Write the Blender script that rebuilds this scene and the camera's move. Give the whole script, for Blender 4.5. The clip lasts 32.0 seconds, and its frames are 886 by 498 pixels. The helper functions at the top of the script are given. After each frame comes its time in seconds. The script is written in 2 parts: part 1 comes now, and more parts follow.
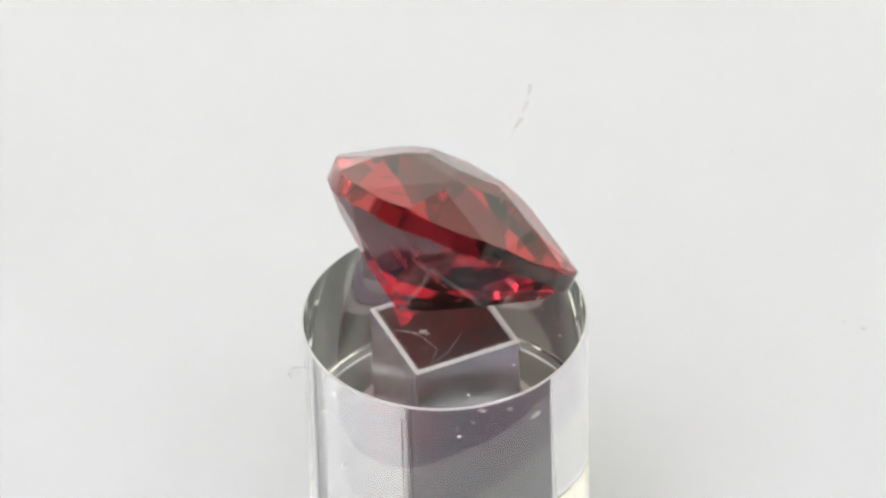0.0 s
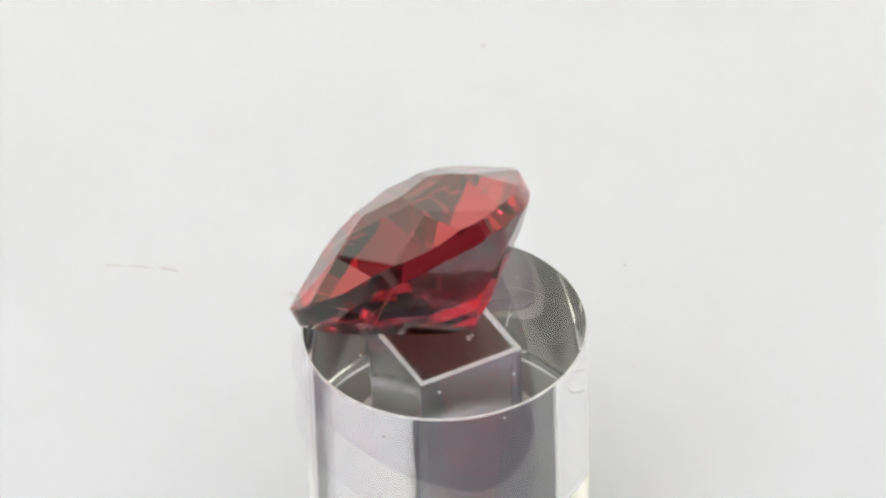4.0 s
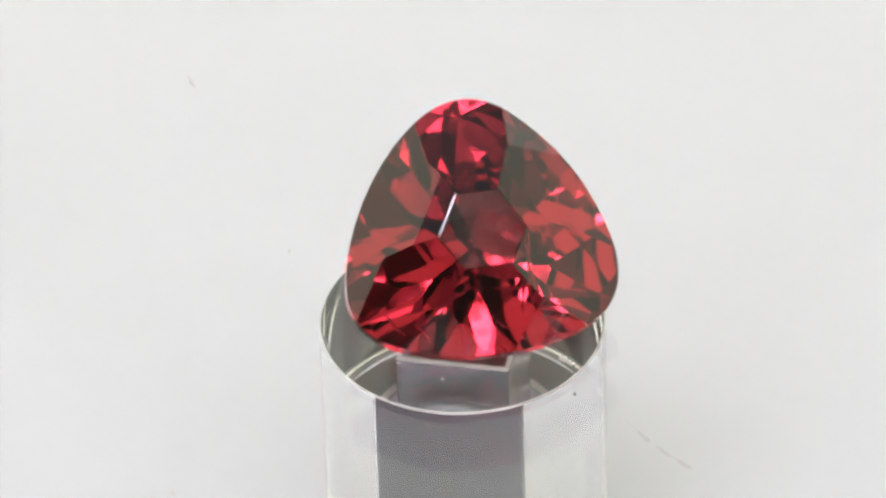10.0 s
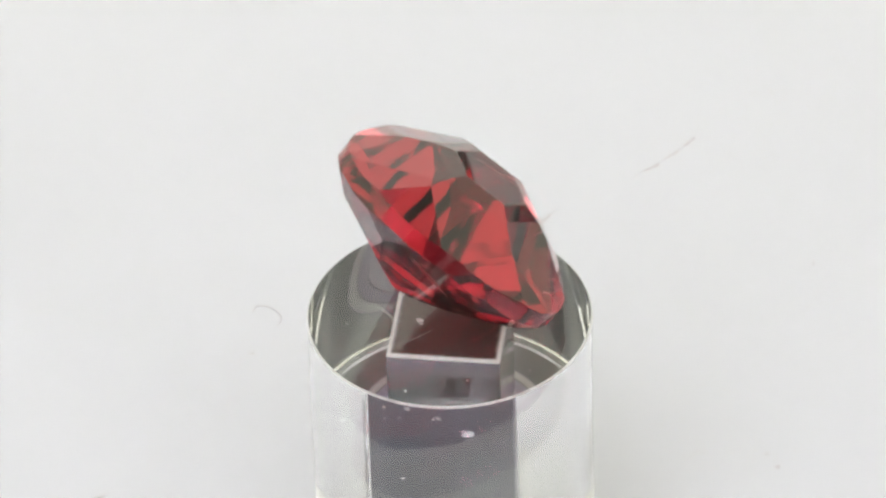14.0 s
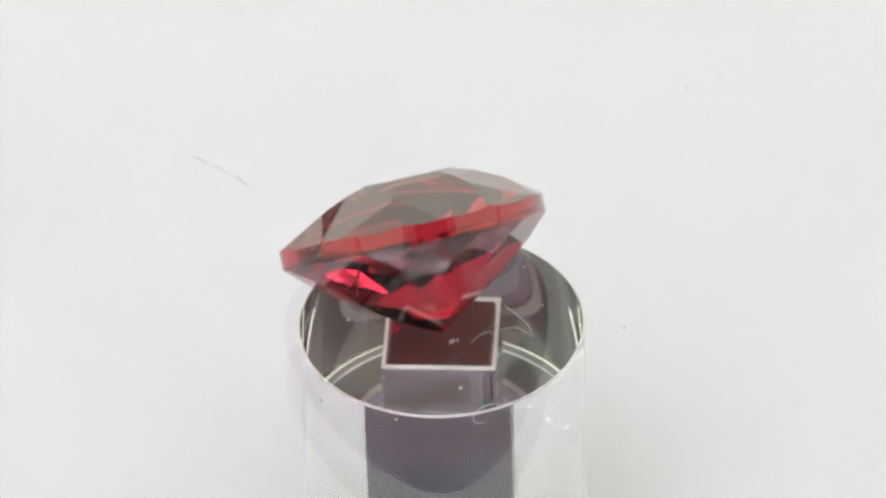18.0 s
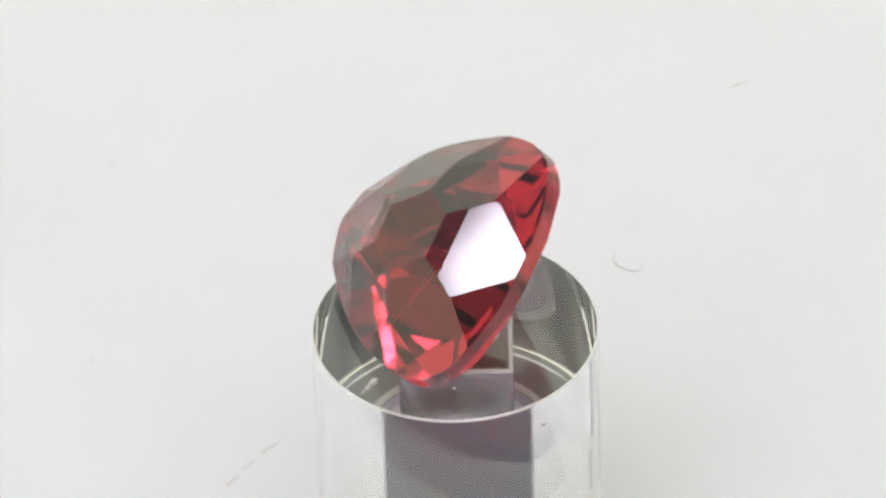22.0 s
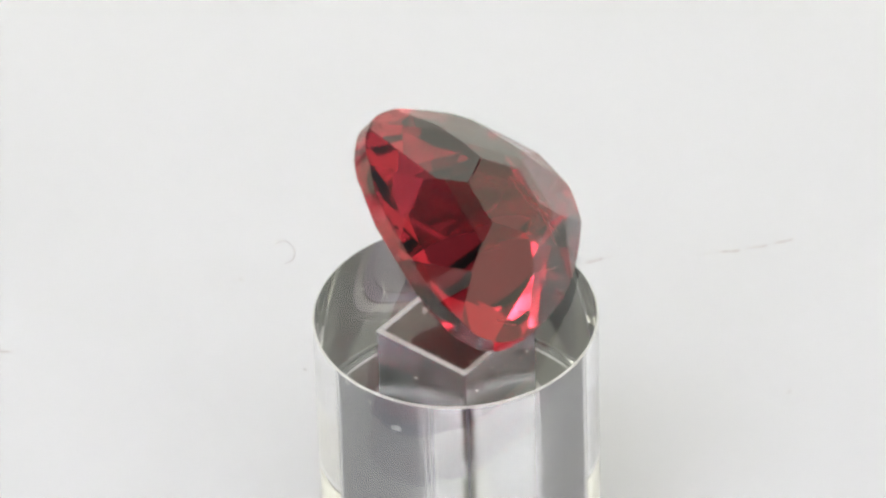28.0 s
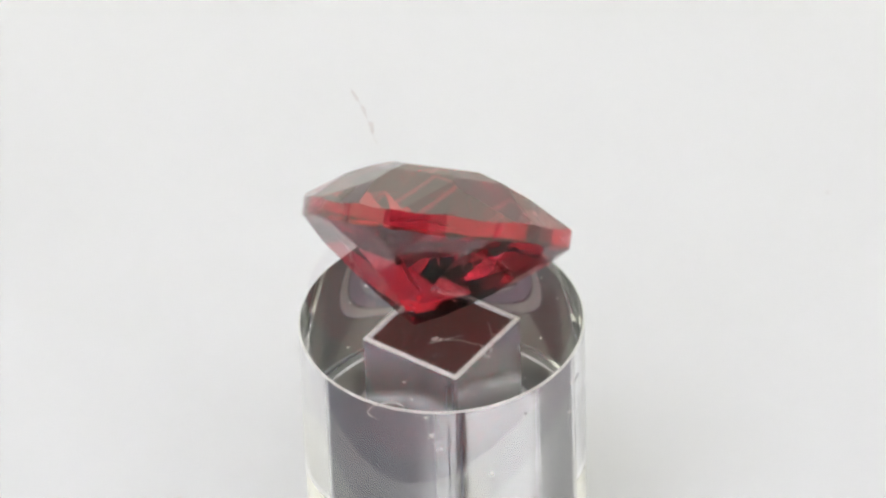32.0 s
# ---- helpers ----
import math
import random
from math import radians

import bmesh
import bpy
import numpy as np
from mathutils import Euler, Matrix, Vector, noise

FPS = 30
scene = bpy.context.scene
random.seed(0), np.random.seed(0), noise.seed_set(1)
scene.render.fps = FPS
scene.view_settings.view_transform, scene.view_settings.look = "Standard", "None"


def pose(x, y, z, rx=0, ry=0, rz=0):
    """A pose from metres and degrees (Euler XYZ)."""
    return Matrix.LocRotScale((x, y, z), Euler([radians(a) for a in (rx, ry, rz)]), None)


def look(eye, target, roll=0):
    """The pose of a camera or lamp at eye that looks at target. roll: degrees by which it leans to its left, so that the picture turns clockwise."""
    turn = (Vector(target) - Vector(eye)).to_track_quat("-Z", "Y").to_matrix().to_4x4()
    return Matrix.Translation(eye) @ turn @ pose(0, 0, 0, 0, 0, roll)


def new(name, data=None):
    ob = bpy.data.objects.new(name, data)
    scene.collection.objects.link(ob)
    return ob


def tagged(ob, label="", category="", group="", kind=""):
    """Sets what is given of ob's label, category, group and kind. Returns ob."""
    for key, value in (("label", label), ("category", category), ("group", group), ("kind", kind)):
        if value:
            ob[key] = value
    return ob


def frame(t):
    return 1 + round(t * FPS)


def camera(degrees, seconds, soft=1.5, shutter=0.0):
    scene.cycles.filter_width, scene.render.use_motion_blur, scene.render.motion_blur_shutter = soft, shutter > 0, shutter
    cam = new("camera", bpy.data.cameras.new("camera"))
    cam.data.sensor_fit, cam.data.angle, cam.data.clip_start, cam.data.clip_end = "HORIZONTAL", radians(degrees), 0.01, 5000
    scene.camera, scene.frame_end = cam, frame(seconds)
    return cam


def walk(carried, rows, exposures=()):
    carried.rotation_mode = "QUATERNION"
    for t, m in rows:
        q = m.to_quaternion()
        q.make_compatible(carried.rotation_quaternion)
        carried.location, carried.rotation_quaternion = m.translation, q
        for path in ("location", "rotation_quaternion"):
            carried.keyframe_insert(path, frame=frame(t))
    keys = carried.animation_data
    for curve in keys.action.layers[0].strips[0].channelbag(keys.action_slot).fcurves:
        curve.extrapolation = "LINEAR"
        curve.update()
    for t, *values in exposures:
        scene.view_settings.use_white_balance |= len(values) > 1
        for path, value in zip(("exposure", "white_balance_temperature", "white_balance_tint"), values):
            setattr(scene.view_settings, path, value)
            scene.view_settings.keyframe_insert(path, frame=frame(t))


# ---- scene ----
from math import cos, sin, tan, pi

U = 0.005                      # radius of the clear stand
PERIOD = 15.349                # seconds for one turn of the plate
STAND_H = 0.01025
TOP = STAND_H + 0.00221        # upper face of the glass plate
OFFX, OFFY = -0.05 * U, 0.056 * U   # the stand's axis beside the plate's
RIM_N = 192

# ---- camera ----
cam = camera(8.0, 32.0, soft=2.8)
EYE = look((0.0, -0.16986, TOP + 0.14049), (-0.00022, 0.00105, TOP + 0.00129), -1.87)
walk(cam, [(0.0, EYE), (32.0, EYE)])

# ---- light ----
world = bpy.data.worlds.new("world")
scene.world = world
world.use_nodes = True
world.node_tree.nodes["Background"].inputs["Color"].default_value = (0.9, 0.95, 1.0, 1)
world.node_tree.nodes["Background"].inputs["Strength"].default_value = 0.02
scene.view_settings.exposure = 0.01

# ---- materials ----
def material(name):
    m = bpy.data.materials.new(name)
    m.use_nodes = True
    return m, m.node_tree.nodes, m.node_tree.links, m.node_tree.nodes["Principled BSDF"]

def put(node, **values):
    for key, value in values.items():
        node.inputs[key.replace("_", " ")].default_value = value

def clear(name, color, ior, rough=0.0, bump=0.0, scale=2000.0, detail=3.0):
    m, nodes, links, p = material(name)
    put(p, Base_Color=(*color, 1), Roughness=rough, IOR=ior, Transmission_Weight=1.0)
    if bump:
        tex = nodes.new("ShaderNodeTexNoise")
        put(tex, Scale=scale, Detail=detail)
        co = nodes.new("ShaderNodeTexCoord")
        links.new(co.outputs["Object"], tex.inputs["Vector"])
        b = nodes.new("ShaderNodeBump")
        put(b, Strength=bump, Distance=0.0001)
        links.new(tex.outputs["Fac"], b.inputs["Height"])
        links.new(b.outputs["Normal"], p.inputs["Normal"])
    return m

def streaked(name, color, ior):
    """Clear plastic left by a drill: long fine streaks along z, dull in patches."""
    m, nodes, links, p = material(name)
    put(p, Base_Color=(*color, 1), IOR=ior, Transmission_Weight=1.0)
    co, long, wide = nodes.new("ShaderNodeTexCoord"), nodes.new("ShaderNodeMapping"), nodes.new("ShaderNodeMapping")
    long.inputs["Scale"].default_value = (6000, 6000, 90)
    wide.inputs["Scale"].default_value = (900, 900, 260)
    fine, patch = nodes.new("ShaderNodeTexNoise"), nodes.new("ShaderNodeTexNoise")
    for at, tex in ((long, fine), (wide, patch)):
        put(tex, Scale=1.0, Detail=1.0)
        links.new(co.outputs["Object"], at.inputs["Vector"])
        links.new(at.outputs["Vector"], tex.inputs["Vector"])
    span = nodes.new("ShaderNodeMapRange")
    put(span, From_Min=0.35, From_Max=0.7, To_Min=0.09, To_Max=0.20)
    links.new(patch.outputs["Fac"], span.inputs["Value"])
    links.new(span.outputs["Result"], p.inputs["Roughness"])
    b = nodes.new("ShaderNodeBump")
    put(b, Strength=0.25, Distance=0.00002)
    links.new(fine.outputs["Fac"], b.inputs["Height"])
    links.new(b.outputs["Normal"], p.inputs["Normal"])
    return m

def matte(name, dark, light, rough=0.7, scale=400.0, metal=0.0, bump=0.1, fine=6.0):
    m, nodes, links, p = material(name)
    put(p, Roughness=rough, Metallic=metal)
    co = nodes.new("ShaderNodeTexCoord")
    big, small = nodes.new("ShaderNodeTexNoise"), nodes.new("ShaderNodeTexNoise")
    put(big, Scale=scale, Detail=4.0)
    put(small, Scale=scale * fine, Detail=6.0)
    for t in (big, small):
        links.new(co.outputs["Object"], t.inputs["Vector"])
    add = nodes.new("ShaderNodeMath")
    add.operation = "MULTIPLY_ADD"
    links.new(big.outputs["Fac"], add.inputs[0])
    add.inputs[1].default_value = 0.6
    half = nodes.new("ShaderNodeMath")
    half.operation = "MULTIPLY"
    links.new(small.outputs["Fac"], half.inputs[0])
    half.inputs[1].default_value = 0.4
    links.new(half.outputs[0], add.inputs[2])
    ramp = nodes.new("ShaderNodeValToRGB")
    ramp.color_ramp.elements[0].position, ramp.color_ramp.elements[1].position = 0.3, 0.7
    ramp.color_ramp.elements[0].color, ramp.color_ramp.elements[1].color = (*dark, 1), (*light, 1)
    links.new(add.outputs[0], ramp.inputs["Fac"])
    links.new(ramp.outputs["Color"], p.inputs["Base Color"])
    b = nodes.new("ShaderNodeBump")
    put(b, Strength=bump, Distance=0.0002)
    links.new(small.outputs["Fac"], b.inputs["Height"])
    links.new(b.outputs["Normal"], p.inputs["Normal"])
    return m

GEM = clear("red_gem", (0.475, 0.021, 0.037), 1.76)
BACK = clear("red_gem_pavilion", (0.43, 0.0185, 0.037), 1.76, 0.05, 0.3, 420.0, 0.5)
GIRDLE = clear("red_gem_girdle", (0.475, 0.021, 0.037), 1.76, 0.06)
FEATHER = matte("pale_feather", (0.8, 0.62, 0.56), (0.97, 0.84, 0.78), 0.35, 4000.0, metal=0.15, bump=0.3)
ACRYLIC = clear("clear_acrylic", (0.985, 0.987, 0.993), 1.56)
SAWN = streaked("streaked_acrylic", (0.955, 0.955, 0.985), 1.5)
PANE = clear("pale_glass", (0.985, 0.995, 0.985), 1.5)
PAPER = matte("white_paper", (0.79, 0.797, 0.826), (0.82, 0.827, 0.856), 0.85, 60.0, bump=0.05)
BEIGE = matte("beige_fabric", (0.47, 0.43, 0.35), (0.52, 0.48, 0.39), 0.9, 60.0)
FABRIC = matte("white_fabric", (0.76, 0.76, 0.76), (0.8, 0.8, 0.8), 0.9, 60.0)
GREY = matte("dull_grey_metal", (0.084, 0.089, 0.128), (0.112, 0.118, 0.164), 0.55, 300.0, bump=0.0)
BROWN = matte("dark_brown_lacquer", (0.045, 0.045, 0.038), (0.065, 0.064, 0.053), 0.5, 900.0)
FOOTING = matte("pale_lilac_felt", (0.68, 0.66, 0.73), (0.76, 0.74, 0.8), 0.9, 500.0)
MIDDLE = matte("lilac_grey_felt", (0.44, 0.41, 0.50), (0.54, 0.51, 0.60), 0.9, 500.0)
FELT = matte("grey_felt", (0.22, 0.235, 0.225), (0.30, 0.32, 0.305), 0.9, 500.0)
FROST = matte("frosted_edge", (0.72, 0.72, 0.68), (0.9, 0.9, 0.86), 0.5, 2500.0, bump=0.0)
SCUFF = matte("pale_brown_scuff", (0.34, 0.31, 0.26), (0.6, 0.57, 0.5), 0.7, 3000.0, bump=0.0)
CHIP = matte("pale_chip", (0.37, 0.37, 0.40), (0.56, 0.56, 0.59), 0.4, 3000.0, bump=0.0)
DUST = matte("grey_dust", (0.50, 0.48, 0.46), (0.68, 0.65, 0.63), 0.9, 3000.0, bump=0.0)
PALE = matte("pale_dust", (0.67, 0.65, 0.64), (0.8, 0.78, 0.77), 0.9, 3000.0, bump=0.0)
CEILING = matte("pale_fabric", (0.4, 0.395, 0.385), (0.46, 0.455, 0.445), 0.9, 60.0)
DARK = matte("dark_fabric", (0.07, 0.068, 0.065), (0.1, 0.097, 0.094), 0.9, 60.0)

def soft_ring(r0, r1):
    """White in the middle of a ring, fading to both edges to soften its bright loops."""
    m, nodes, links, p = material("soft_white_ring")
    put(p, Roughness=0.6)
    co, cut = nodes.new("ShaderNodeTexCoord"), nodes.new("ShaderNodeVectorMath")
    cut.operation = "MULTIPLY"
    cut.inputs[1].default_value = (1, 1, 0)
    far = nodes.new("ShaderNodeVectorMath")
    far.operation = "LENGTH"
    links.new(co.outputs["Object"], cut.inputs[0])
    links.new(cut.outputs[0], far.inputs[0])
    span = nodes.new("ShaderNodeMapRange")
    put(span, From_Min=r0, From_Max=r1)
    links.new(far.outputs["Value"], span.inputs["Value"])
    ramp = nodes.new("ShaderNodeValToRGB")
    stops = ramp.color_ramp.elements
    stops[0].position, stops[0].color = 0.0, (0.2, 0.2, 0.18, 1)
    stops[1].position, stops[1].color = 1.0, (0.42, 0.4, 0.47, 1)
    for where in (0.2, 0.8):
        stops.new(where).color = (0.72, 0.72, 0.69, 1)
    links.new(span.outputs["Result"], ramp.inputs["Fac"])
    links.new(ramp.outputs["Color"], p.inputs["Base Color"])
    return m

RING = soft_ring(0.635 * U, 0.705 * U)

# ---- building helpers ----
def part(name, bm, mat, parent=None, label=""):
    me = bpy.data.meshes.new(name)
    bm.to_mesh(me)
    bm.free()
    me.materials.append(mat)
    ob = new(name, me)
    ob.parent = parent
    if label:
        tagged(ob, label)
    return ob

def smooth(ob, limit=30):
    ob.data.shade_smooth()
    ob.data.set_sharp_from_angle(angle=radians(limit))
    return ob

def box(x0, y0, z0, x1, y1, z1, bevel=0.0, segments=2):
    bm = bmesh.new()
    bmesh.ops.create_cube(bm, size=1, matrix=Matrix.Translation(((x0 + x1) / 2, (y0 + y1) / 2, (z0 + z1) / 2)) @ Matrix.Diagonal((x1 - x0, y1 - y0, z1 - z0, 1)))
    if bevel:
        bmesh.ops.bevel(bm, geom=bm.edges[:], offset=bevel, segments=segments, profile=0.5, affect="EDGES")
    return bm

def lathe(profile, n=128):
    """A closed ring of (radius, height) corners turned round z."""
    bm = bmesh.new()
    rings = []
    for r, z in profile:
        if r == 0:
            rings.append([bm.verts.new((0, 0, z))])
        else:
            rings.append([bm.verts.new((r * cos(2 * pi * i / n), r * sin(2 * pi * i / n), z)) for i in range(n)])
    for a, b in zip(rings, rings[1:]):
        for i in range(n):
            j = (i + 1) % n
            if len(a) == 1:
                bm.faces.new((a[0], b[j], b[i]))
            elif len(b) == 1:
                bm.faces.new((a[i], a[j], b[0]))
            else:
                bm.faces.new((a[i], a[j], b[j], b[i]))
    bmesh.ops.recalc_face_normals(bm, faces=bm.faces[:])
    return bm

# ---- setting: white paper inside an added, unseen tent ----
part("ground", box(-0.5, -0.5, -0.006, 0.5, 0.5, -0.0016), PAPER)
tagged(bpy.data.objects["ground"], "smooth white paper sheet under the stand", "ground", kind="structure")
# unseen cloth closes the place; its tones shape the gem's reflections
for name, b, mat, text in (
        ("wall_north", (-0.36, 0.35, -0.0016, 0.36, 0.36, 0.5), BEIGE, "unseen beige fabric wall of the added tent"),
        ("wall_west", (-0.36, -0.5, -0.0016, -0.35, 0.35, 0.5), FABRIC, "unseen white fabric wall of the added tent"),
        ("wall_east", (0.35, -0.5, -0.0016, 0.36, 0.35, 0.5), FABRIC, "unseen white fabric wall of the added tent"),
        ("wall_south", (-0.36, -0.51, -0.0016, 0.36, -0.5, 0.5), DARK, "unseen dark fabric front of the added tent"),
        ("ceiling", (-0.36, -0.51, 0.5, 0.36, 0.36, 0.51), CEILING, "unseen pale fabric top of the added tent")):
    tagged(part(name, box(*b), mat), text, "wall" if "wall" in name else "ceiling", kind="structure")

# ---- the lamp and the added glow panels round the stand ----
def glow(name, color, strength, reach_x, reach_y, core):
    """A glowing face of a lamp or added panel, brightest in the middle and fading to its edges."""
    m, nodes, links, p = material(name)
    nodes.remove(p)
    co, cut = nodes.new("ShaderNodeTexCoord"), nodes.new("ShaderNodeSeparateXYZ")
    links.new(co.outputs["Object"], cut.inputs[0])
    fades = []
    for axis, half in (("X", reach_x), ("Y", reach_y)):
        size = nodes.new("ShaderNodeMath")
        size.operation = "ABSOLUTE"
        links.new(cut.outputs[axis], size.inputs[0])
        fade = nodes.new("ShaderNodeMapRange")
        fade.interpolation_type = "SMOOTHSTEP"
        put(fade, From_Min=half * core, From_Max=half, To_Min=1.0, To_Max=0.0)
        links.new(size.outputs[0], fade.inputs["Value"])
        fades.append(fade)
    both = nodes.new("ShaderNodeMath")
    both.operation = "MULTIPLY"
    for i in (0, 1):
        links.new(fades[i].outputs["Result"], both.inputs[i])
    tint = nodes.new("ShaderNodeVectorMath")
    tint.operation = "SCALE"
    tint.inputs[0].default_value = color
    links.new(both.outputs[0], tint.inputs["Scale"])
    e = nodes.new("ShaderNodeEmission")
    e.inputs["Strength"].default_value = strength
    links.new(tint.outputs[0], e.inputs["Color"])
    links.new(e.outputs[0], nodes["Material Output"].inputs["Surface"])
    return m

# builds one added, unseen glow panel: housing, glowing face and cord
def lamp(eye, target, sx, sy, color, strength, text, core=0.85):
    thing = new("glow_panel")
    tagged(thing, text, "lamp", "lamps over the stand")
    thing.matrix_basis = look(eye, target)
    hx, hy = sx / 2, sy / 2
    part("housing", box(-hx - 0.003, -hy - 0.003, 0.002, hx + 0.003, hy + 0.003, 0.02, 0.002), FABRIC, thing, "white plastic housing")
    part("diffuser", box(-hx, -hy, -0.001, hx, hy, 0.0015), glow("panel_glow", color, strength, hx, hy, core), thing, "glowing white diffuser")
    m = thing.matrix_basis
    start = m @ Vector((0, 0, 0.018))
    cord = box(start.x - 0.0015, start.y - 0.0015, start.z + (hy - 0.01 if eye[2] == target[2] else 0), start.x + 0.0015, start.y + 0.0015, 0.5)
    bmesh.ops.transform(cord, matrix=m.inverted(), verts=cord.verts[:])
    part("cord", cord, FABRIC, thing, "white hanging cord")

COOL, MID, WARM = (0.89, 0.865, 1.0), (0.945, 0.935, 1.0), (0.99, 0.95, 0.98)
# a lamp of many small bright spots on three bowed bars; az and el as seen from the gem, width, strength
ARM = 0.44
BARS = (((-57.0, 55.9, 0.027, 9.0), (-48.4, 58.0, 0.026, 14.0), (-37.0, 60.6, 0.020, 13.0), (-31.0, 61.0, 0.026, 26.0), (-19.7, 62.2, 0.025, 26.0), (-8.5, 62.8, 0.024, 26.0), (-0.3, 63.0, 0.024, 28.0),
         (11.1, 62.7, 0.024, 28.0), (19.2, 62.2, 0.024, 26.0), (34.5, 60.5, 0.024, 20.0), (41.5, 59.3, 0.022, 18.0), (50.4, 57.5, 0.026, 12.0), (63.0, 54.6, 0.030, 6.0)),
        ((-66.0, 58.5, 0.026, 20.0), (-55.0, 62.0, 0.026, 22.0), (-43.5, 64.6, 0.026, 24.0), (-32.0, 66.4, 0.026, 26.0), (-20.5, 67.7, 0.026, 26.0), (-9.0, 68.4, 0.026, 26.0), (3.0, 68.5, 0.026, 26.0),
         (15.0, 68.1, 0.026, 26.0), (27.0, 67.2, 0.026, 24.0), (39.0, 65.6, 0.026, 20.0)),
        ((-52.0, 68.0, 0.028, 24.0), (-39.0, 70.4, 0.028, 26.0), (-26.0, 72.0, 0.030, 26.0), (-12.0, 73.0, 0.028, 26.0), (3.0, 73.2, 0.028, 26.0)))

def over(az, el, r):
    a, e = radians(az), radians(el)
    return Vector((r * sin(a) * cos(e), -r * cos(a) * cos(e), TOP + r * sin(e)))

def bar(points, r):
    """A square rod bent through points."""
    bm = bmesh.new()
    rings = []
    for k, p in enumerate(points):
        d = (points[min(k + 1, len(points) - 1)] - points[max(k - 1, 0)]).normalized()
        side = d.cross(Vector((0, 0, 1))).normalized()
        up = side.cross(d)
        rings.append([bm.verts.new(p + r * (u * side + w * up)) for u, w in ((-1, -1), (1, -1), (1, 1), (-1, 1))])
    for a, b in zip(rings, rings[1:]):
        for k in range(4):
            bm.faces.new((a[k], a[(k + 1) % 4], b[(k + 1) % 4], b[k]))
    bm.faces.new(rings[0]), bm.faces.new(rings[-1])
    bmesh.ops.recalc_face_normals(bm, faces=bm.faces[:])
    return bm

def spot_lamp():
    thing = new("led_lamp")
    tagged(thing, "hung lamp with many small bright white spots on bowed bars", "lamp", "lamps over the stand")
    glows = {}
    for row in BARS:
        part("bar", bar([over(az, el, ARM + 0.012) for az, el, size, strength in row], 0.003), FABRIC, thing, "bowed white bar")
        middle = over(*row[len(row) // 2][:2], ARM + 0.012)
        part("cord", box(middle.x - 0.0012, middle.y - 0.0012, middle.z, middle.x + 0.0012, middle.y + 0.0012, 0.5), FABRIC, thing, "white hanging cord")
        for az, el, size, strength in row:
            tint = COOL if az < -25 else MID if az < 25 else WARM
            key = (tint, size, strength)
            if key not in glows:
                glows[key] = glow("led_spot", tint, strength, size / 2, size / 2, 0.35)
            led = part("led", box(-size / 2, -size / 2, -0.001, size / 2, size / 2, 0.009, 0.0008), glows[key], thing, "small glowing white spot")
            led.matrix_basis = look(over(az, el, ARM), (0, 0, TOP))

spot_lamp()
# added fill: two unseen panels in front brighten the paper
for x, strength, tint in ((-0.172, 6.5, COOL), (0.172, 3.2, WARM)):
    lamp((x, -0.246, TOP + 0.322), (0, 0, TOP), 0.1, 0.1, tint, strength, "added square white fill panel before the stand")
# added fill from above: softens the shade and lifts the gem's crown
lamp((-0.075, 0.105, 0.47), (-0.075, 0.104, 0.0), 0.54, 0.46, (0.95, 0.935, 1.0), 0.3, "added broad dim fill panel under the tent top")
# unseen panels stand in for the bright surroundings mirrored in plate and gem
lamp((0.0, 0.335, 0.2395), (0.0, 0.0, 0.2395), 0.68, 0.48, (1.0, 0.985, 0.855), 1.3, "unseen broad warm glow panel at the back of the tent", 0.998)
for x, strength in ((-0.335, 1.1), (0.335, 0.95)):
    lamp((x, 0.02, 0.2425), (0.0, 0.02, 0.2425), 0.6, 0.474, (1.0, 0.97, 0.78), strength, "unseen warm glow panel at the side of the tent", 0.998)

# ---- the glass plate, its dust and scratches ----
SPIN = 2 * pi / PERIOD
plate = new("glass_plate")
tagged(plate, "round clear glass plate with dust and scratches on the clear stand", "glass plate")
plate.location = (0, 0, STAND_H)
T0, T1 = 0.0, TOP - STAND_H

def loop_edges(bm, *loops):
    return [bm.edges.get((v[i], v[(i + 1) % len(v)])) or bm.edges.new((v[i], v[(i + 1) % len(v)])) for v in loops for i in range(len(v))]

def fill_down(bm, *loops):
    """Fill between loops with faces that look down."""
    made = bmesh.ops.triangle_fill(bm, use_beauty=True, edges=loop_edges(bm, *loops), normal=(0, 0, -1))
    for f in made["geom"]:
        if isinstance(f, bmesh.types.BMFace):
            f.normal_update()
            if f.normal.z > 0:
                f.normal_flip()

def pane_mesh():
    """The plate, open below where the stand is cemented to it."""
    bm = bmesh.new()
    rings = []
    for r, z in ((0.0597, T0), (0.06, T0 + 0.0003), (0.06, T1 - 0.0003), (0.0597, T1)):
        rings.append([bm.verts.new((r * cos(2 * pi * i / RIM_N), r * sin(2 * pi * i / RIM_N), z)) for i in range(RIM_N)])
    for a, b in zip(rings, rings[1:]):
        for i in range(RIM_N):
            j = (i + 1) % RIM_N
            bm.faces.new((a[i], a[j], b[j], b[i]))
    bm.faces.new(rings[-1])
    joint = [bm.verts.new((OFFX + 0.988 * U * cos(2 * pi * i / RIM_N), OFFY + 0.988 * U * sin(2 * pi * i / RIM_N), T0)) for i in range(RIM_N)]
    fill_down(bm, rings[0], joint)
    return bm

pane = smooth(part("pane", pane_mesh(), PANE, plate))
pane.visible_shadow = False

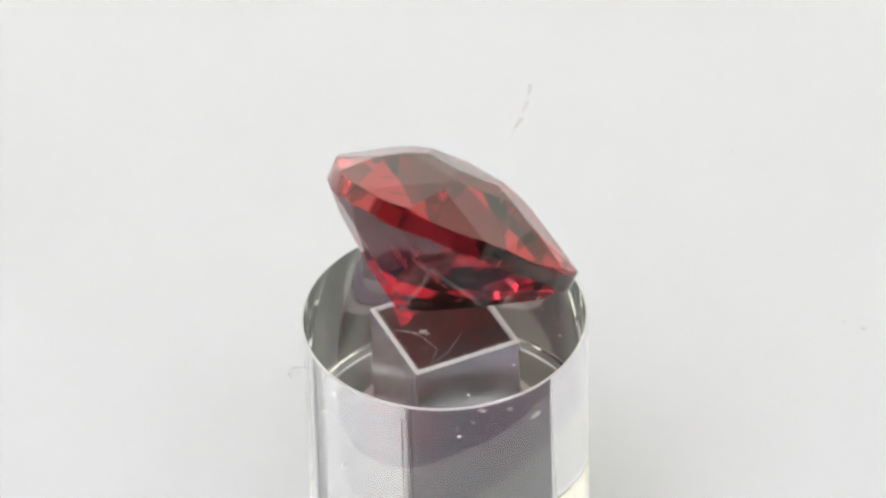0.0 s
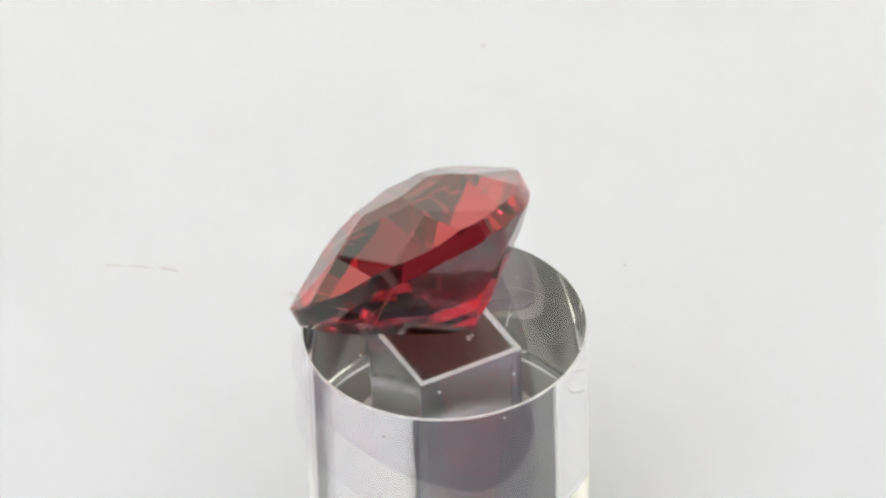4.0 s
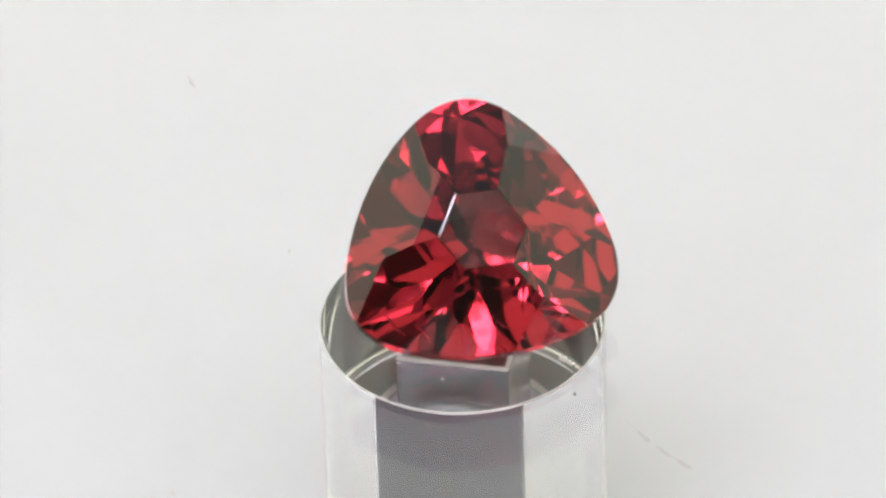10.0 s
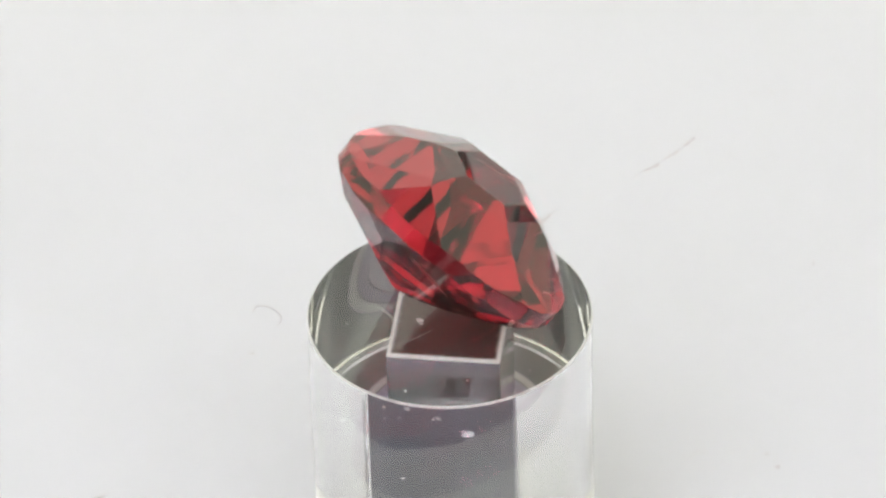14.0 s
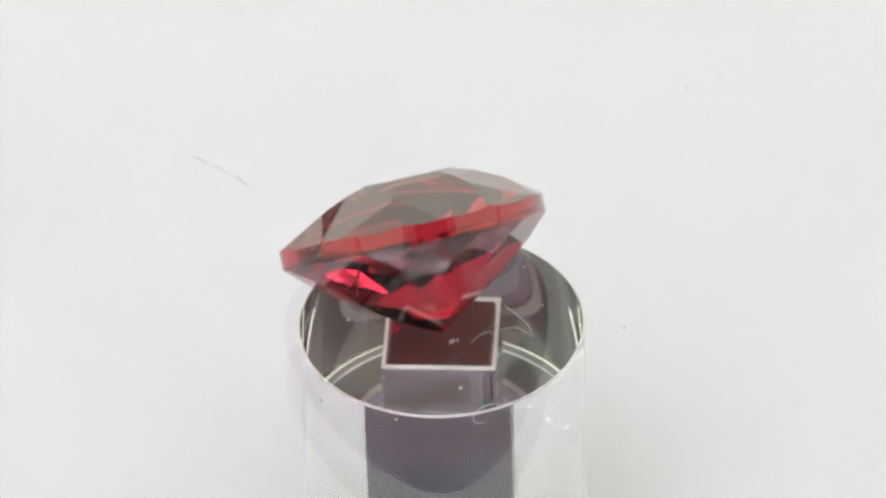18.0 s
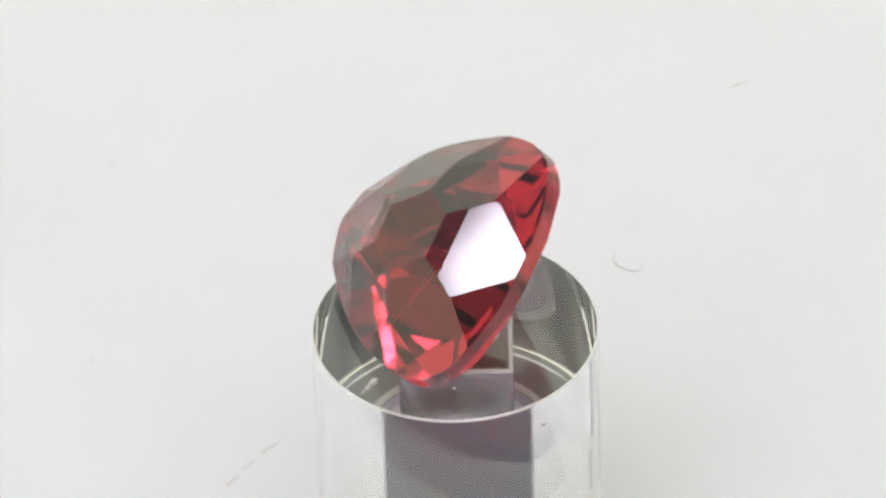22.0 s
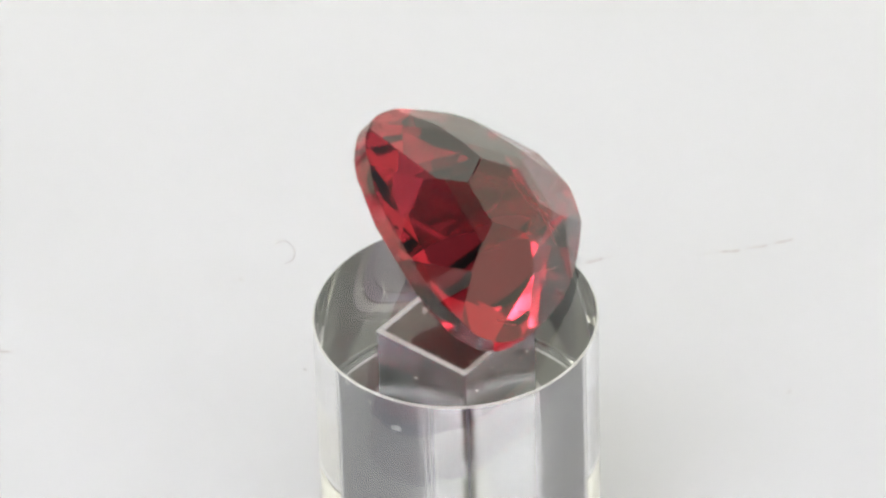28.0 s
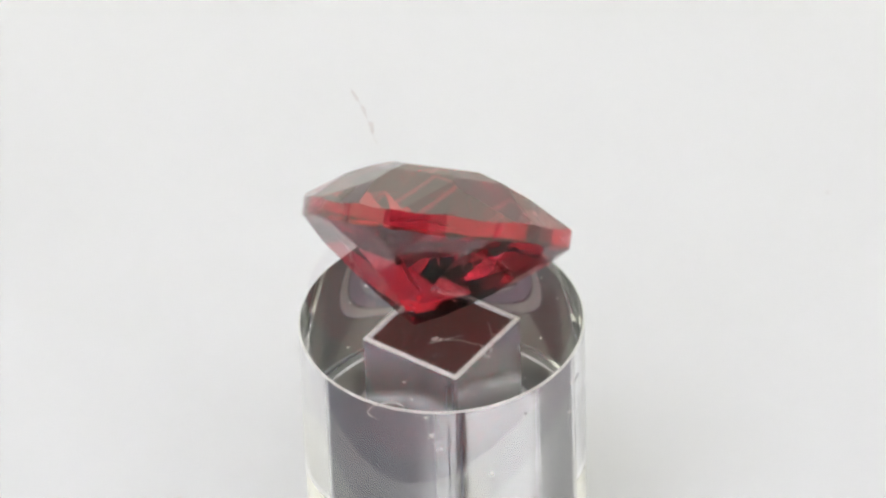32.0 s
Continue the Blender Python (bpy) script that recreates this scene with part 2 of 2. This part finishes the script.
def thread(points, r, sides=5):
    """A thin fibre through points (in U, on the plate's upper face)."""
    bm = bmesh.new()
    pts = [Vector((x * U, y * U, T1 + r * 1.0 + h * U)) for x, y, h in points]
    rings = []
    for i, p in enumerate(pts):
        d = (pts[min(i + 1, len(pts) - 1)] - pts[max(i - 1, 0)]).normalized()
        s = d.cross(Vector((0, 0, 1))).normalized()
        k = r * (0.5 if i in (0, len(pts) - 1) else random.uniform(0.75, 1.2))
        rings.append([bm.verts.new(p + k * (cos(2 * pi * j / sides) * s + sin(2 * pi * j / sides) * Vector((0, 0, 1)))) for j in range(sides)])
    for a, b in zip(rings, rings[1:]):
        for j in range(sides):
            bm.faces.new((a[j], a[(j + 1) % sides], b[(j + 1) % sides], b[j]))
    bm.faces.new(rings[0][::-1]), bm.faces.new(rings[-1])
    bmesh.ops.recalc_face_normals(bm, faces=bm.faces[:])
    return bm

def flake(x, y, size, squash=1.0, turn=0.0, h=0.00001, z=None):
    """A thin ragged crumb lying on the plate."""
    bm = bmesh.new()
    n = 9
    z = T1 if z is None else z
    lo, hi = [], []
    for i in range(n):
        a = 2 * pi * i / n
        r = size * U * random.uniform(0.55, 1.15)
        p = Matrix.Rotation(turn, 2) @ Vector((r * cos(a), r * squash * sin(a)))
        lo.append(bm.verts.new((x * U + p.x, y * U + p.y, z + 0.000002)))
        hi.append(bm.verts.new((x * U + p.x * 0.8, y * U + p.y * 0.8, z + h * random.uniform(0.6, 1.4))))
    for i in range(n):
        bm.faces.new((lo[i], lo[(i + 1) % n], hi[(i + 1) % n], hi[i]))
    bm.faces.new(hi), bm.faces.new(lo[::-1])
    return bm

def dashes(x0, y0, x1, y1, count, size):
    """Crumbs in a broken line: a rubbed streak."""
    turn = math.atan2(y1 - y0, x1 - x0)
    for i in range(count):
        k = (i + random.uniform(0.2, 0.8)) / count
        part("crumb", flake(x0 + (x1 - x0) * k + random.uniform(-0.008, 0.008), y0 + (y1 - y0) * k + random.uniform(-0.008, 0.008),
                            size * random.uniform(0.6, 1.3), random.uniform(0.35, 0.7), turn + random.uniform(-0.4, 0.4)), PALE, plate)

# the long broken streak
dashes(0.63, 2.39, 0.61, 2.25, 8, 0.024)
dashes(0.605, 2.20, 0.56, 2.06, 7, 0.020)
dashes(0.55, 1.99, 0.50, 1.86, 8, 0.028)
dashes(0.48, 1.82, 0.445, 1.74, 3, 0.018)
dashes(0.32, 1.47, 0.275, 1.39, 4, 0.015)
dashes(0.18, 1.20, 0.12, 1.03, 5, 0.018)
part("fibre", thread([(0.62, 2.34, 0), (0.60, 2.24, 0), (0.565, 2.12, 0), (0.545, 2.02, 0), (0.52, 1.92, 0), (0.46, 1.78, 0)], 0.000003), PALE, plate, "thin grey fibre")
# curled fibre and short hairs
part("fibre", thread([(-1.103, -0.824, 0), (-1.13, -0.78, 0), (-1.126, -0.74, 0), (-1.09, -0.715, 0), (-1.048, -0.712, 0), (-0.99, -0.72, 0), (-0.949, -0.738, 0), (-0.91, -0.77, 0), (-0.892, -0.806, 0), (-0.896, -0.852, 0)], 0.000018), DUST, plate, "curled grey fibre")
for pts in (((-0.402, -0.346), (-0.263, -0.379), (-0.146, -0.405)), 
            ((-0.131, -0.701), (-0.045, -0.619), (0.022, -0.497), (0.071, -0.379)), ((-0.376, -0.35), (-0.29, -0.37), (-0.203, -0.432), (-0.107, -0.565), (-0.146, -0.715)),
            ((2.26, -0.741), (2.28, -0.65), (2.306, -0.541)), ((-0.967, -2.917), (-1.0, -2.98), (-1.047, -3.024))):
    part("fibre", thread([(x, y, 0) for x, y in pts], 0.000008), DUST, plate)
dashes(0.871, 1.458, 1.013, 1.692, 4, 0.012)
dashes(1.029, 1.845, 1.089, 1.943, 3, 0.012)
dashes(-1.065, -3.048, -0.944, -2.872, 7, 0.022)
dashes(-0.907, -1.182, -0.932, -1.356, 4, 0.016)
dashes(0.15, 1.01, 0.15, 1.11, 4, 0.028)
for x, y, r in ((-0.82, -1.01, 0.02), (-0.89, -1.19, 0.022), (-0.90, -1.34, 0.016), (0.03, -1.49, 0.024), (0.69, -1.81, 0.018), (0.45, -2.58, 0.016), (-0.25, -1.86, 0.01), (0.76, 1.14, 0.012),
                (2.09, 0.87, 0.012), (0.2, -1.24, 0.018), (0.56, -1.19, 0.014), (2.04, 1.53, 0.03), (0.86, 3.11, 0.03), (-0.02, 1.3, 0.014), (-0.75, -1.74, 0.03), (-1.72, 2.57, 0.02), (0.96, 3.1, 0.02),
                (-2.63, -0.8, 0.025), (-1.33, -0.25, 0.018), (2.33, -0.6, 0.02), (-2.62, 1.18, 0.014), (2.84, -0.49, 0.03), (2.71, -0.41, 0.022), (-1.61, 2.71, 0.018)):
    part("crumb", flake(x, y, r, random.uniform(0.4, 0.9), random.uniform(0, 3)), PALE if math.hypot(x, y) > 1.3 else DUST, plate)
for _ in range(60):
    a, r = random.uniform(0, 2 * pi), 3.4 * math.sqrt(random.random())
    part("crumb", flake(r * cos(a), r * sin(a), random.uniform(0.003, 0.006), random.uniform(0.5, 1), random.uniform(0, 3)), DUST, plate)

# ---- the clear stand ----
HALF = 0.398 * U               # half the square bore
FOOT = 0.0004                  # thickness of the dark foot
BORE_TOP = STAND_H - 0.00075
SQ = radians(23.5)
CH = 0.028 * U                 # chamfer round the bore's end
stand = new("clear_stand")
tagged(stand, "clear acrylic cylinder stand with a square bore under the glass plate", "display stand")
stand.location = (OFFX, OFFY, 0)

def ring(bm, r, z):
    return [bm.verts.new((r * U * cos(2 * pi * i / RIM_N), r * U * sin(2 * pi * i / RIM_N), z)) for i in range(RIM_N)]

def square(bm, h, z, cut=0.012 * U):
    """A square with nipped corners."""
    out = []
    for k in range(4):
        m = Matrix.Rotation(SQ + k * pi / 2, 3, "Z")
        out += [bm.verts.new(m @ Vector((h - cut, -h, z))), bm.verts.new(m @ Vector((h, -h + cut, z)))]
    return out

def band(bm, a, b):
    for i in range(len(a)):
        j = (i + 1) % len(a)
        bm.faces.new((a[i], a[j], b[j], b[i]))

def stand_body():
    bm = bmesh.new()
    foot, low, high = ring(bm, 0.965, FOOT), ring(bm, 1.0, FOOT + 0.035 * U), ring(bm, 1.0, STAND_H - 0.012 * U)
    band(bm, foot, low), band(bm, low, high)
    lo, mid, hi = square(bm, HALF, FOOT), square(bm, HALF, BORE_TOP - CH), square(bm, HALF - CH, BORE_TOP)
    bm.faces.new(hi[::-1])
    fill_down(bm, foot, lo)
    return bm

def bore_wall():
    bm = bmesh.new()
    band(bm, square(bm, HALF, BORE_TOP - CH), square(bm, HALF, FOOT))
    return bm

def stand_rim():
    bm = bmesh.new()
    band(bm, ring(bm, 1.0, STAND_H - 0.012 * U), ring(bm, 0.988, STAND_H))
    return bm

def bore_rim():
    bm = bmesh.new()
    band(bm, square(bm, HALF - CH, BORE_TOP), square(bm, HALF, BORE_TOP - CH))
    return bm

smooth(part("cylinder", stand_body(), ACRYLIC, stand), 40)
part("bore_wall", bore_wall(), SAWN, stand, "finely streaked wall of the square bore")
# the rim's bright line is put into its colour, an opaque white
smooth(part("rim_edge", stand_rim(), FROST, stand, "rim edge in opaque white for its bright line"), 40)
part("bore_edge", bore_rim(), FROST, stand, "rough pale chamfer of the square bore")

def fray():
    """Short scuffs running in from the four edges of the bore's end."""
    bm = bmesh.new()
    h = HALF - CH
    for k in range(4):
        m = Matrix.Rotation(SQ + k * pi / 2, 4, "Z")
        for _ in range(150):
            y = random.uniform(-h, h)
            long = 0.00003 + 0.00022 * random.random() ** 2.5
            half = random.uniform(0.000003, 0.000009)
            lean = random.uniform(-0.25, 0.25) * long
            a, b, c = (bm.verts.new(m @ Vector(p)) for p in ((h, y - half, BORE_TOP - 0.000012), (h, y + half, BORE_TOP - 0.000012), (h - long, y + lean, BORE_TOP - 0.000012)))
            d = bm.verts.new(m @ Vector((h - 0.3 * long, y, BORE_TOP - 0.00002)))
            for f in ((a, b, c), (b, a, d), (c, b, d), (a, c, d)):
                bm.faces.new(f)
    return bm

scuffs = part("scuffs", fray(), SCUFF, stand, "short pale scuffs along the bore's edges")
# added foot in stepped tones, for the bands seen through the cylinder
smooth(part("foot", lathe([(0, 0.0), (0.545 * U, 0.0), (0.553 * U, 0.00005), (0.553 * U, FOOT - 0.00002), (0, FOOT - 0.00002)], 96), FOOTING, stand, "pale lilac foot disc"), 40)

def hoop(r0, r1):
    return lathe([(r0 * U, 0.0), (r1 * U, 0.0), (r1 * U, FOOT - 0.00002), (r0 * U, FOOT - 0.00002), (r0 * U, 0.0)], 128)

smooth(part("inner_ring", hoop(0.555, 0.633), MIDDLE, stand, "lilac-grey ring round the foot disc"), 40)
# white ring added to give the bright loops seen through the cylinder
smooth(part("base_ring", hoop(0.635, 0.705), RING, stand, "added white ring for the bright loops in the cylinder"), 40)
smooth(part("foot_ring", hoop(0.707, 0.945), FELT, stand, "dark grey foot ring"), 40)
core = part("core", box(-HALF + 0.00006, -HALF + 0.00006, FOOT, HALF - 0.00006, HALF - 0.00006, BORE_TOP - 0.0004, 0.00008), GREY, stand, "dull grey square core")
cap = part("core_cap", box(-HALF + 0.0002, -HALF + 0.0002, BORE_TOP - 0.0004, HALF - 0.0002, HALF - 0.0002, BORE_TOP - 0.00005, 0.00006), BROWN, stand, "dark brown cap")
core.rotation_euler = cap.rotation_euler = (0, 0, SQ)
# fine scratches along one edge of the bore
for d, low, high in ((0.03, 0.15, 0.86), (0.045, 0.30, 0.62), (0.085, 0.45, 0.83), (0.10, 0.22, 0.40)):
    m = Matrix.Rotation(SQ + pi, 3, "Z")
    p = m @ Vector((HALF + 0.00002, HALF - d * U, 0))
    bm = box(-0.000005, -0.000007, low * STAND_H, 0.000005, 0.000007, high * STAND_H)
    bmesh.ops.rotate(bm, matrix=m, verts=bm.verts[:])
    bmesh.ops.translate(bm, vec=(p.x, p.y, 0), verts=bm.verts[:])
    part("scratch", bm, GREY, stand)
# added out of sight under the stand, to shade the paper beside it
smooth(part("shade_disc", lathe([(0, -0.0016), (1.02 * U, -0.0016), (1.04 * U, -0.0015), (1.04 * U, -0.0001), (1.02 * U, -0.00002), (0, -0.00002)], 96), FELT, stand, "unseen dark grey disc added to shade the paper"), 40)
# pale chips on the outside: turn round the axis, depth under the rim, half width and half height in millimetres
for turn, down, wide, tall in ((-52.4, 1.27, 0.22, 0.15), (-64.4, 0.5, 0.13, 0.10), (-76.4, 0.22, 0.13, 0.10), (-86.4, 0.9, 0.06, 0.06), (-80.0, 0.7, 0.10, 0.06), (-38.0, 1.9, 0.05, 0.05), (20.0, 0.6, 0.07, 0.05), (150.0, 1.1, 0.08, 0.06), (85.0, 0.8, 0.06, 0.06)):
    bm = bmesh.new()
    n, outer, inner = 8, [], []
    for i in range(n):
        a, k = 2 * pi * i / n, random.uniform(0.55, 1.15)
        for ring_verts, size, r in ((inner, 1.0, U + 0.000003), (outer, 0.8, U + 0.000012)):
            at = wide * size * k * cos(a) * 0.001 / U
            ring_verts.append(bm.verts.new((r * cos(at), r * sin(at), STAND_H - (down + tall * size * k * sin(a)) * 0.001)))
    for i in range(n):
        bm.faces.new((inner[i], inner[(i + 1) % n], outer[(i + 1) % n], outer[i]))
    bm.faces.new(outer), bm.faces.new(inner[::-1])
    bmesh.ops.recalc_face_normals(bm, faces=bm.faces[:])
    bmesh.ops.rotate(bm, matrix=Matrix.Rotation(radians(turn), 3, "Z"), verts=bm.verts[:])
    part("chip", bm, CHIP, stand, "pale chipped spot")
# dust between stand and plate
for x, y, r in ((-0.20, -0.10, 0.035), (-0.17, -0.13, 0.02), (0.42, -0.50, 0.012), (-0.62, -0.38, 0.014), (0.55, 0.30, 0.012), (-0.30, 0.66, 0.014), (0.10, -0.80, 0.012), (0.75, -0.20, 0.010), (-0.75, 0.15, 0.012)):
    part("crumb", flake(x - OFFX / U, y - OFFY / U, r, 0.6, random.uniform(0, 3), 0.000008, STAND_H), DUST, stand)

# ---- the gem ----
TILT = radians(39.0)
HALF_GIRDLE = 0.066

def reach(a):
    """How far the girdle stands from the gem's centre, at the angle a from the upper corner."""
    return 0.925 + 0.092 * cos(3 * a) - 0.011 * sin(3 * a) - 0.007 * cos(6 * a) - 0.013 * cos(2 * a) - 0.0024 * sin(2 * a)

def gem_mesh():
    planes = []                # outward normal, distance
    half = HALF_GIRDLE
    n = 72
    for i in range(n):
        a = 2 * pi * (i + 0.5) / n
        planes.append((Vector((cos(a), sin(a), 0)), reach(a)))
    table = 0.388
    planes.append((Vector((0, 0, 1)), table))

    def facet(a, slope, r, z, up):
        s = radians(slope)
        nn = Vector((cos(a) * sin(s), sin(a) * sin(s), up * cos(s)))
        planes.append((nn, nn.dot(Vector((cos(a) * r, sin(a) * r, z)))))

    def between(r0, z0, r1, z1):
        return math.degrees(math.atan(abs(z0 - z1) / (r1 - r0)))
    for k in range(3):
        c = 2 * pi * k / 3     # a corner
        s = c + pi / 3         # a side
        zs, zc = table - 0.055, table - 0.045
        facet(s, between(0.26, table, 0.40, zs), 0.26, table, 1)
        facet(s, between(0.40, zs, reach(s), half + 0.016), 0.40, zs, 1)
        facet(c, between(0.27, table, 0.40, zc), 0.27, table, 1)
        facet(c, between(0.40, zc, reach(c), half + 0.006), 0.40, zc, 1)
        facet(s, 39.0, reach(s), -half + 0.020, -1)
        facet(c, 31.3, reach(c), -half - 0.063, -1)
        for w in (-1, 1):
            a = c + w * radians(17)
            facet(a, 28.8, reach(a), half, 1)
            a = c + w * radians(48)
            facet(a, 36.5, reach(a), half, 1)
            a = c + w * radians(31)
            facet(a, 38.2, reach(a), -half - 0.002, -1)
            for d in (14, 46):
                a = c + w * radians(d)
                facet(a, 45.5, reach(a), -half + 0.012, -1)
    bm = bmesh.new()
    bmesh.ops.create_cube(bm, size=4)
    for nn, d in planes:
        res = bmesh.ops.bisect_plane(bm, geom=bm.verts[:] + bm.edges[:] + bm.faces[:], dist=1e-6, plane_co=nn * d, plane_no=nn, clear_outer=True)
        cut = [e for e in res["geom_cut"] if isinstance(e, bmesh.types.BMEdge) and e.is_boundary]
        if len(cut) > 2:
            bmesh.ops.edgeloop_fill(bm, edges=cut)
    bmesh.ops.remove_doubles(bm, verts=bm.verts[:], dist=1e-4)
    bmesh.ops.recalc_face_normals(bm, faces=bm.faces[:])
    rim = [e for e in bm.edges if len(e.link_faces) == 2 and max(f.normal.z for f in e.link_faces) > 0.9999]
    bmesh.ops.bevel(bm, geom=rim, offset=0.006, segments=1, affect="EDGES")
    bmesh.ops.scale(bm, vec=(U, U, U), verts=bm.verts[:])
    bmesh.ops.rotate(bm, matrix=Matrix.Rotation(pi / 2, 3, "Z"), verts=bm.verts[:])
    return bm

gem = new("gemstone")
tagged(gem, "red faceted triangular trillion gem lying tilted on the glass plate", "gemstone")
FACING = 9.596                  # when the table looks towards the camera
whole = gem_mesh()
LEAN = Matrix.Rotation(TILT, 4, "X")
LIFT = -min((LEAN @ v.co).z for v in whole.verts)
GEM0 = Matrix.Rotation(-SPIN * FACING, 4, "Z") @ Matrix.Translation((0.175 * U, -0.111 * U, TOP + LIFT + 0.000004)) @ LEAN
gem.matrix_basis = GEM0
for name, test in (("table", lambda f: f.normal.z > 0.999), ("crown", lambda f: 0.02 < f.normal.z <= 0.999), ("girdle", lambda f: abs(f.normal.z) <= 0.02), ("pavilion", lambda f: f.normal.z < -0.02)):
    b = whole.copy()
    bmesh.ops.delete(b, geom=[f for f in b.faces if not test(f)], context="FACES")
    facets = part(name, b, {"girdle": GIRDLE, "pavilion": BACK}.get(name, GEM), gem)
    if name == "girdle":
        facets.data.shade_smooth()
whole.free()

def sliver(p0, p1, width):
    """A ragged, thin healed crack inside the gem."""
    bm = bmesh.new()
    p0, p1 = Vector(p0) * U, Vector(p1) * U
    side = (p1 - p0).cross(Vector((0.3, 0.5, 1))).normalized()
    out = side.cross(p1 - p0).normalized()
    n, left, right, back = 9, [], [], []
    for i in range(n + 1):
        k = i / n
        c = p0.lerp(p1, k) + out * random.uniform(-0.012, 0.012) * U
        w = width * U * (0.15 + math.sin(pi * k)) * random.uniform(0.3, 1.2)
        left.append(bm.verts.new(c - side * w)), right.append(bm.verts.new(c + side * w)), back.append(bm.verts.new(c - out * w * 0.4))
    for i in range(n):
        bm.faces.new((left[i], left[i + 1], right[i + 1], right[i]))
        bm.faces.new((left[i + 1], left[i], back[i], back[i + 1]))
        bm.faces.new((right[i], right[i + 1], back[i + 1], back[i]))
    return bm

for p0, p1, w in (((0.30, -0.02, 0.14), (0.22, -0.50, -0.02), 0.018), ((0.26, -0.22, 0.12), (0.31, -0.46, 0.02), 0.014), ((0.27, -0.05, 0.15), (0.27, -0.36, 0.05), 0.009), ((-0.70, -0.42, 0.03), (-0.58, -0.58, 0.0), 0.012),
                  ((-0.50, -0.50, 0.02), (-0.42, -0.62, -0.03), 0.012), ((0.05, -0.45, -0.2), (0.12, -0.58, -0.1), 0.008)):
    part("inclusion", sliver(p0, p1, w), FEATHER, gem, "pale feather-like crack")

# ---- turning ----
def motions():
    rows = [i * 0.25 for i in range(129)]
    for thing in (plate, stand, gem):
        m = thing.matrix_basis.copy()
        walk(thing, [(t, Matrix.Rotation(SPIN * t, 4, "Z") @ m) for t in rows])

motions()
